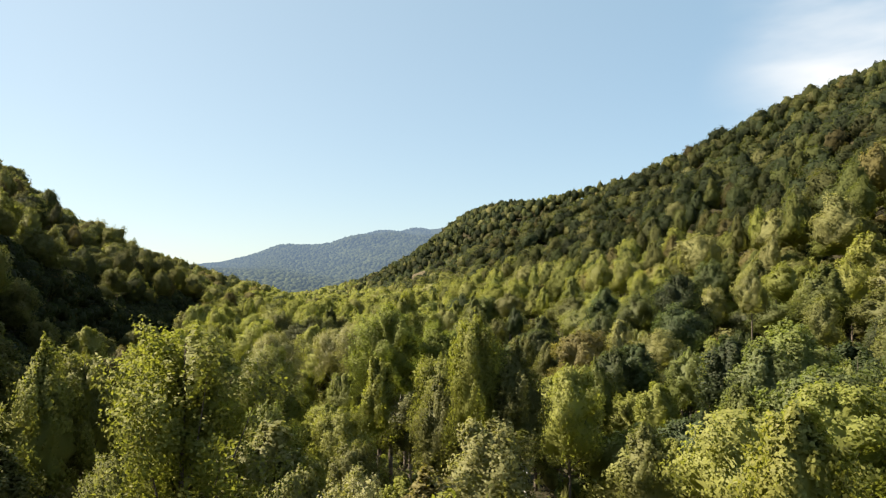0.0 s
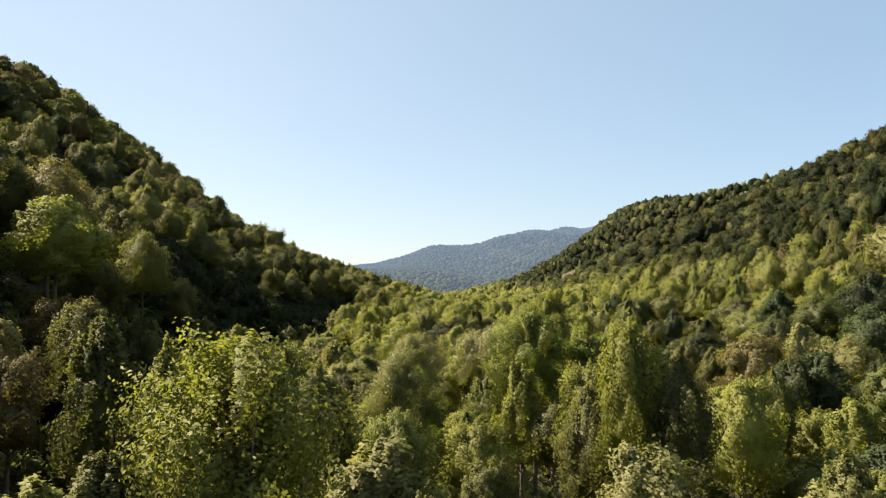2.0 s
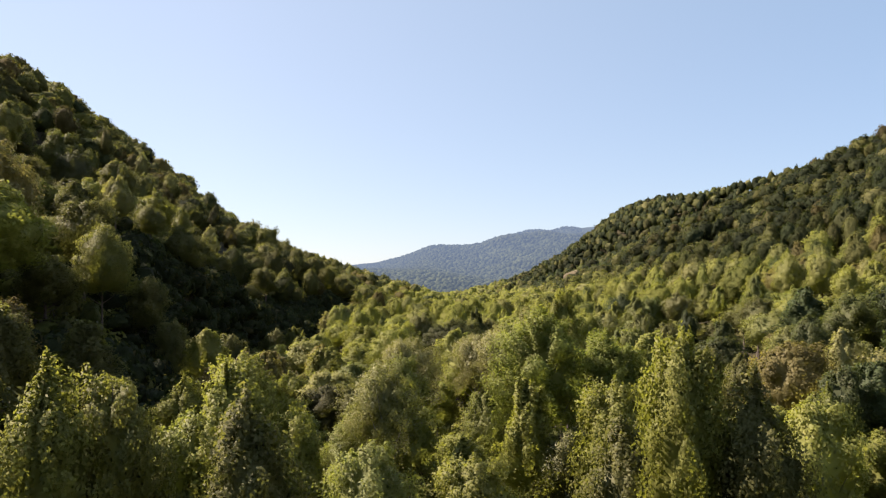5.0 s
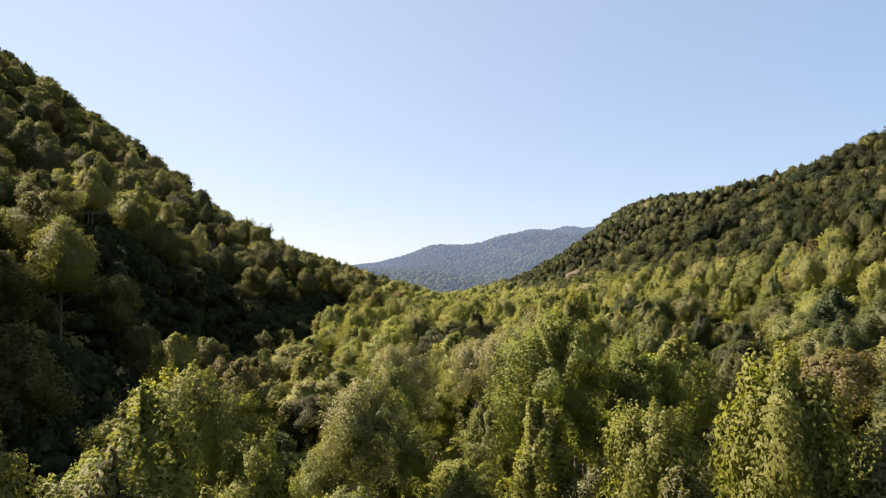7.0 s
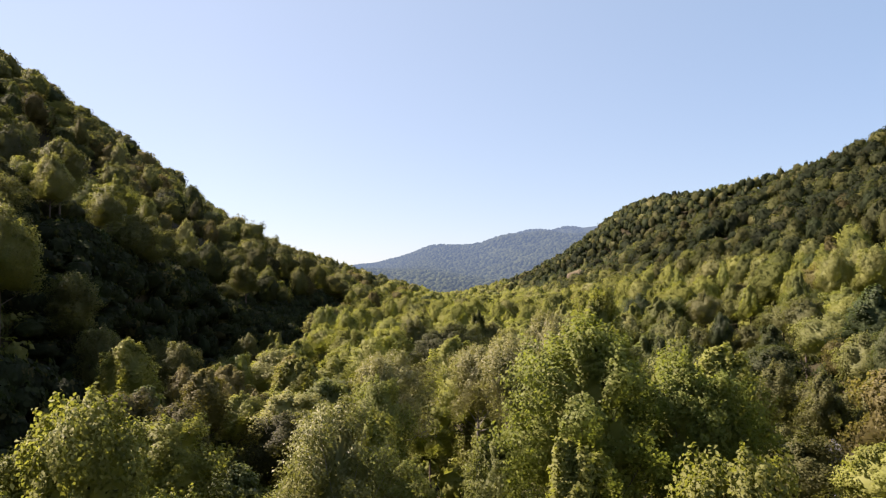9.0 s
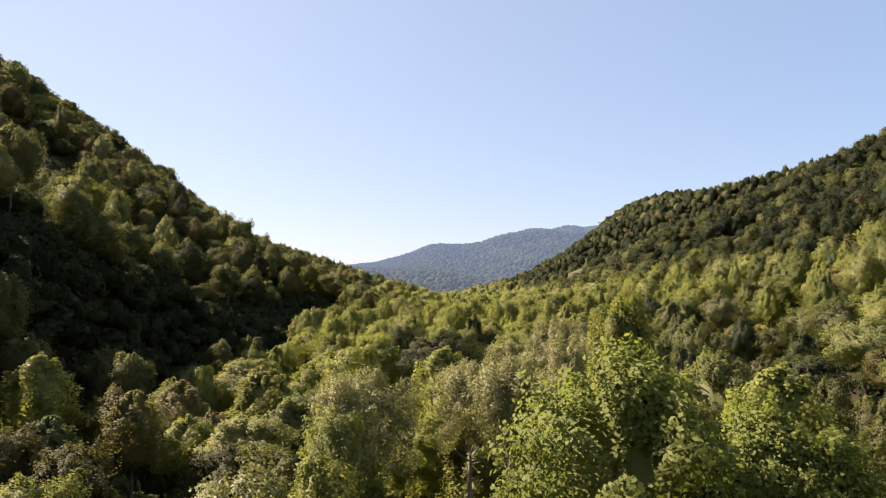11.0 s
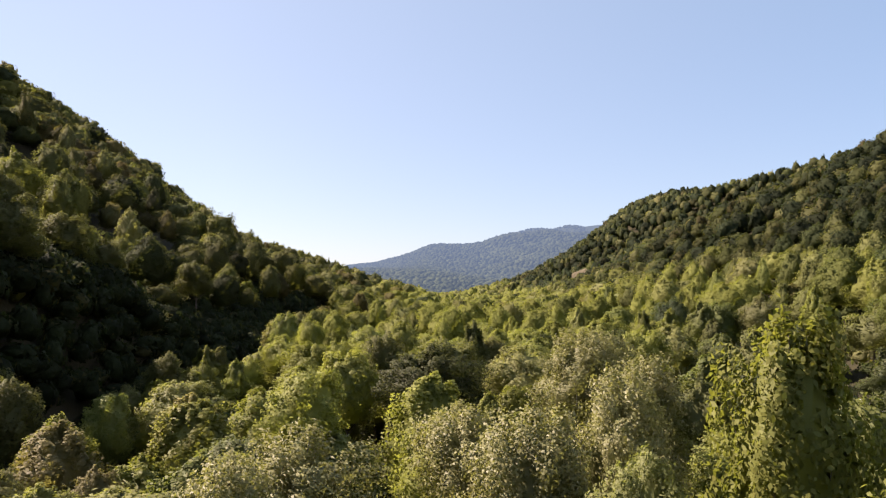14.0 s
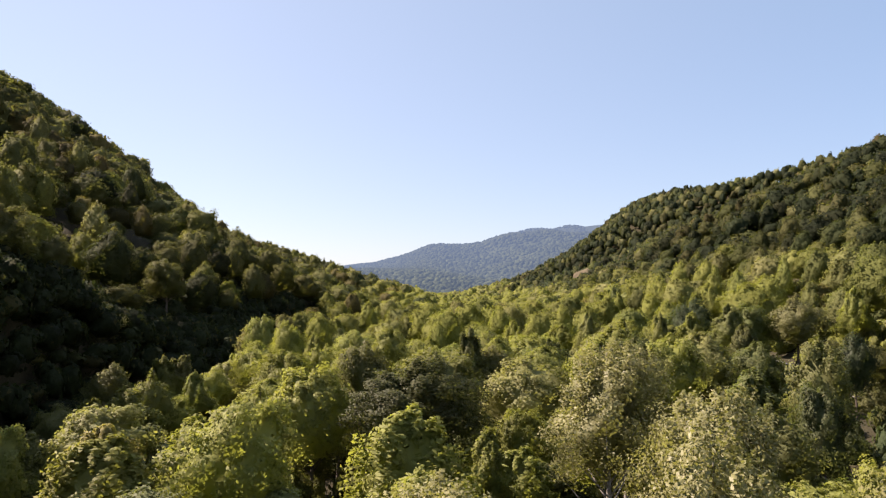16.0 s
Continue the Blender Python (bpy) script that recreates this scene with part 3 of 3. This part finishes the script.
def hues(x, y, g):
    """Leaf colours by where the trees grow, some with the shade there put in."""
    n = len(x)
    pal = np.array([LIME, OLIVE, DEEP, GREY, RUST, MID])
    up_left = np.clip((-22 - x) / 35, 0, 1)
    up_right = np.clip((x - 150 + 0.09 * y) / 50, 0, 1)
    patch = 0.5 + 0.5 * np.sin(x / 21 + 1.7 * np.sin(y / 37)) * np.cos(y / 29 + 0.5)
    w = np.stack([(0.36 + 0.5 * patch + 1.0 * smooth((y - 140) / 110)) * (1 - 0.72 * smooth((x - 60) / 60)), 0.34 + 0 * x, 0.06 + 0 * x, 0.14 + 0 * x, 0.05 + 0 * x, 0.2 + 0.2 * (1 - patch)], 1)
    # deeper hues by the road stand in for shade among its trees
    roadside_shade = smooth((x - 38) / 12) * smooth((105 - x) / 20) * smooth((285 - y) / 40)
    w[:, 0] *= 1 - roadside_shade
    w[:, 2] += 0.7 * roadside_shade
    # browner trees low on the left, darkened too in place of shade
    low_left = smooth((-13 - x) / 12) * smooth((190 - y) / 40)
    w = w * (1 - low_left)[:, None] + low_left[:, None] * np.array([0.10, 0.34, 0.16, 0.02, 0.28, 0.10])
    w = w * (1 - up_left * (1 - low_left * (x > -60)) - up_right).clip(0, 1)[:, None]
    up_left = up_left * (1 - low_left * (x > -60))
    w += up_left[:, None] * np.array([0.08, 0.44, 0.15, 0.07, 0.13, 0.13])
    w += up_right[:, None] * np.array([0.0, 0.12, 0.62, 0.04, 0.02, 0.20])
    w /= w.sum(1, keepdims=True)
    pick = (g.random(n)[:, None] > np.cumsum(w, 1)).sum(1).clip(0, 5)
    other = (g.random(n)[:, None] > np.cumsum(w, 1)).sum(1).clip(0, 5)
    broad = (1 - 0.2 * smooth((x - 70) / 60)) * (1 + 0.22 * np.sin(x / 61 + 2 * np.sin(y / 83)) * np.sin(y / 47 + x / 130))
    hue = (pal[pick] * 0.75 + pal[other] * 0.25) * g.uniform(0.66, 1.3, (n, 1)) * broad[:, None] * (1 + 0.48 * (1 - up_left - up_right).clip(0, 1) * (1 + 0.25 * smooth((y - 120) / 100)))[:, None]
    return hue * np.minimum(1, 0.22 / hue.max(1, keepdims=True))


def scatter(x0, x1, y0, y1, cell, g):
    gx, gy = np.meshgrid(np.arange(x0, x1, cell), np.arange(y0, y1, cell))
    x, y = gx.ravel() + g.uniform(-0.42, 0.42, gx.size) * cell, gy.ravel() + g.uniform(-0.42, 0.42, gx.size) * cell
    return x, y


def clear_of(x, y, r):
    ok = np.abs(x - road_x(y)) > 2.8 + 0.25 * r
    # gaps that open on the road
    for (ax, ay), (bx, by), wide in (((38, 152), (75, 208), 4.2),):
        f = np.clip(((x - ax) * (bx - ax) + (y - ay) * (by - ay)) / ((bx - ax) ** 2 + (by - ay) ** 2), 0, 1)
        ok &= np.hypot(x - ax - f * (bx - ax), y - ay - f * (by - ay)) > wide
    # a gap left without trees below the slope, to stand for shade
    ok &= ~((x > -0.62 * (y - 20)) & (x < -21) & (y > 52) & (y < 87))
    # the shaded gully along the foot of the bank
    ok &= ~((x < -28 - 0.2 * (y - 86)) & (x > np.where(y < 146, -49, -71)) & (y > 86) & (y < 215))
    ok &= ~((x < -45) & (x > -61) & (y >= 215) & (y < 430))
    for sx, sy, sr in STANDING:
        ok &= np.hypot(x - sx, y - sy) > 0.75 * (sr + r)
    ok &= np.hypot((x - BANK[0] + 5) / 18, (y - BANK[1] + 32) / 55) > 1
    return ok


def in_view(x, y, top):
    """False for trees that the hills hide all along the flight."""
    seen = np.zeros(len(x), bool)
    for px, py, pz in PATH[[0, 20, 40, 59]]:
        free = np.ones(len(x), bool)
        for f in np.linspace(0.15, 0.96, 28):
            gx, gy = px + (x - px) * f, py + (y - py) * f
            free &= pz + (top + 2 - pz) * f > land(gx, gy) + 9
        seen |= free
    return seen


def woods(cell, lo, hi, span, g):
    """Trees on a jittered grid whose nearest sight lies between lo and hi."""
    x, y = scatter(*span, cell, g)
    r = cell * (0.6 if 300 < lo < 1e8 else 0.49) * g.uniform(0.62, 1.4, len(x))
    z = height(x, y)
    # fewer and wider crowns on the steep slope to the left
    slope = (x < -46) & (y < 520) & (lo < 1e8)
    r = np.where(slope, r * 1.12, r)
    thinned = slope & (g.random(len(x)) < 0.22)
    tall = (0.74 if 300 < lo < 1e8 else 0.95) * np.where(z < 9, g.uniform(10, 23, len(x)), g.uniform(11.5, 25.5, len(x))) * (1 + 0.15 * np.clip((z - 15) / 60, 0, 1)) + 1.6 * np.sin(x / 13) * np.cos(y / 17)
    under = (np.abs(x - np.interp(y, PATH[:, 1], PATH[:, 0])) < 13) & (y < 118)
    top = np.where(under, np.minimum(z + tall, 23.5 + 2 * np.sin(x * 1.7 + y)), z + tall)
    # low trees before the shaded bank
    low = (x > -62) & (x < -12) & (y > 98) & (y < 228) & (z < 12)
    top = np.where(low, np.minimum(top, z + 14.5 + 2 * np.sin(x * 1.3 + y * 0.7)), top)
    d = nearest_sight(x, y, top)
    ok = (d >= lo) & (d < hi) & ~thinned & clear_of(x, y, r)
    ok &= ~((x > 610) | (x < -470))
    if lo < 1e8:
        ok[ok] = in_view(x[ok], y[ok], top[ok])
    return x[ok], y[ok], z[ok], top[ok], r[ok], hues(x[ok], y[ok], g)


LABELS = {"tulip_tree": "green tulip tree with a high oval crown", "oak_tree": "leafy oak with a rounded crown",
          "poplar_tree": "narrow poplar tapering to a tip", "sycamore_tree": "grey-green sycamore with pale limbs"}
NEAR = ["oval0", "oval1", "oval2", "round0", "round1", "round2", "cone0", "cone1", "pale0", "pale1"]
SPANS = {0: (-75, 100, 4, 200), 36: (-75, 100, 4, 200), 88: (-170, 190, 4, 290), 1e8: (-62, 72, -48, 80)}
for lo, hi, cell, keys in ((0, 36, 7.2, NEAR),
                           (36, 88, 8.6, ["far_oval0", "far_oval1", "far_oval2", "far_cone0", "far_round1", "far_round2", "far_cone0"]),
                           (88, 175, 9.8, ["dist_oval0", "dist_oval1", "dist_oval2", "dist_cone0", "dist_round1", "dist_round2", "dist_cone0"]),
                           (1e8, 1e10, 9.5, ["dist_oval0", "dist_oval1", "dist_oval2", "dist_cone0", "dist_round1", "dist_round2", "dist_cone0"])):
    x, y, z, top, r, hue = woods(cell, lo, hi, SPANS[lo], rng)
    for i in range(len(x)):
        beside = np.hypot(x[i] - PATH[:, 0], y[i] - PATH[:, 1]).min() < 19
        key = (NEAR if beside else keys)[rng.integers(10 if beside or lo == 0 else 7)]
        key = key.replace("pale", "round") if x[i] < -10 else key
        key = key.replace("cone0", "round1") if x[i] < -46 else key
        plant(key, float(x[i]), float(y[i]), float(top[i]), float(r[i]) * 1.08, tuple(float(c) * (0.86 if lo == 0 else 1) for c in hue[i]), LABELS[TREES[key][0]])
        STANDING.append((float(x[i]), float(y[i]), float(r[i]) * 0.7))


def joined_woods(name, label, data, templates, mat, g, crown_from=0.33):
    """Many trees in one mesh: each a turned and stretched copy of a template crown."""
    x, y, z, top, r, hue = data
    vs, qs, hs, fs, count = [], [], [], [], 0
    pick = g.integers(len(templates), size=len(x))
    pick = np.where((x < -45) & np.isin(pick % 7, (1, 4)), pick + 1, pick) % len(templates)   # no pointed crowns on the left slope
    for k, (tv, tq, tf) in enumerate(templates):
        i = np.where(pick == k)[0]
        if not len(i):
            continue
        a = g.uniform(0, 2 * np.pi, len(i))
        ca, sa = np.cos(a)[:, None], np.sin(a)[:, None]
        rad, hgt = r[i][:, None] * 1.12, (top[i] - z[i])[:, None]
        vx = (tv[None, :, 0] * ca - tv[None, :, 1] * sa) * rad + x[i][:, None]
        vy = (tv[None, :, 0] * sa + tv[None, :, 1] * ca) * rad + y[i][:, None]
        vz = (crown_from + (1 - crown_from) * tv[None, :, 2]) * hgt + z[i][:, None]
        vs.append(np.stack([vx, vy, vz], -1).reshape(-1, 3))
        qs.append((tq[None] + (np.arange(len(i)) * len(tv))[:, None, None]).reshape(-1, 4) + count)
        fs.append(np.stack([tf[None, :, 0] * ca - tf[None, :, 1] * sa, tf[None, :, 0] * sa + tf[None, :, 1] * ca,
                            np.broadcast_to(tf[None, :, 2], vz.shape)], -1).reshape(-1, 3))
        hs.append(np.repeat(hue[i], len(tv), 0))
        count += len(i) * len(tv)
    ob = new(name, mesh_of(name, np.concatenate(vs), np.concatenate(qs), mat, False, np.concatenate(hs), np.concatenate(fs)))
    return tagged(ob, label, "woods", kind="stuff")


def templates(n, boughs, twigs, leaves, size, seed, grid, core=0.86, shapes=("oval", "cone", "round", "oval", "cone", "round", "oval"), tall=2.1, dome=0.6):
    """Crowns of unit radius and height; the leaf size is in crown radii."""
    made = []
    for i in range(n):
        v, q, _, f = crown_arrays(shapes[i % len(shapes)], 1.0, tall, boughs, twigs, leaves, size, seed + i, core, grid, dome=dome, sink=0.2, deep=0.5)
        made.append((v / np.array([1, 1, tall]), q, f))
    return made


g = np.random.default_rng(19)
joined_woods("valley_woods", "mixed yellow-green woods filling the valley", woods(10.2, 175, 230, (-210, 280, 20, 360), g),
             templates(10, 18, 90, 2600, 0.034, 101, (16, 10)), M_WOODS, g)
joined_woods("slope_woods", "dense mixed green woods on the lower slopes", woods(10.4, 230, 360, (-300, 400, 40, 480), g),
             templates(10, 16, 70, 1100, 0.045, 131, (14, 9)), M_WOODS, g)
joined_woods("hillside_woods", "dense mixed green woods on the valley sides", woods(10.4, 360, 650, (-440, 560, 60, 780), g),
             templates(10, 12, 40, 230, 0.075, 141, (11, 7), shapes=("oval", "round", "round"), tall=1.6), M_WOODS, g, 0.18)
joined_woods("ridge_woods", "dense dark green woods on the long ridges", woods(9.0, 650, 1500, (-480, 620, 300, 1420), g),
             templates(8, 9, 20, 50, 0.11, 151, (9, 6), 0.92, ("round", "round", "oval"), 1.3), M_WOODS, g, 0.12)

joined_woods("surrounding_woods", "mixed green woods round the valley's lower end", woods(11.5, 1e8, 1e10, (-240, 260, -170, 260), g),
             templates(6, 9, 20, 70, 0.13, 161, (8, 5)), M_WOODS, g)

# undergrowth between and under the trees
x, y = scatter(-150, 170, 25, 330, 5.4, g)
r = g.uniform(1.6, 3.4, len(x))
z = height(x, y)
top = z + g.uniform(2.0, 6.5, len(x))
d = nearest_sight(x, y, top)
ok = (d > 25) & (d < 300) & (np.abs(x - road_x(y)) > 4.2 + r * 0.6)
joined_woods("undergrowth", "low green bushes and saplings under the trees",
             (x[ok], y[ok], z[ok], top[ok], r[ok], hues(x[ok], y[ok], g) * 0.9), templates(6, 6, 14, 95, 0.12, 201, (7, 4), 0.75, tall=1.0), M_WOODS, g, 0.0)
# bushes on the bank, their green cut below DEEP to carry its shade
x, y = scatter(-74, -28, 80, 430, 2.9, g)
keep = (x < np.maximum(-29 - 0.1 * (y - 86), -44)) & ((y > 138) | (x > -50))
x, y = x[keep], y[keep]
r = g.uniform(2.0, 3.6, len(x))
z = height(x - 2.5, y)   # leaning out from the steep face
joined_woods("bank_bushes", "green bushes covering the shaded bank, colour darkened for shade",
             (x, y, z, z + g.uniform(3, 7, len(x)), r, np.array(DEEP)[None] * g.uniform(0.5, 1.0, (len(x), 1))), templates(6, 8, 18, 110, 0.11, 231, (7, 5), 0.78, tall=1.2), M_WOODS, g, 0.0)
# far trees, with the air's blue in their material
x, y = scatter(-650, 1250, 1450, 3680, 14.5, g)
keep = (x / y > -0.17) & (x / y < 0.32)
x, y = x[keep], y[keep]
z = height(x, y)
joined_woods("distant_woods", "wooded ridge far down the valley, hazed blue by its own glow",
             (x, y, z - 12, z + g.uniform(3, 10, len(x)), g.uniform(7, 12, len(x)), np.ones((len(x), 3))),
             templates(4, 6, 10, 2, 0.15, 171, (5, 4), 1.0, ("round",), 1.0), M_FAR_HAZE, g, 0.0)
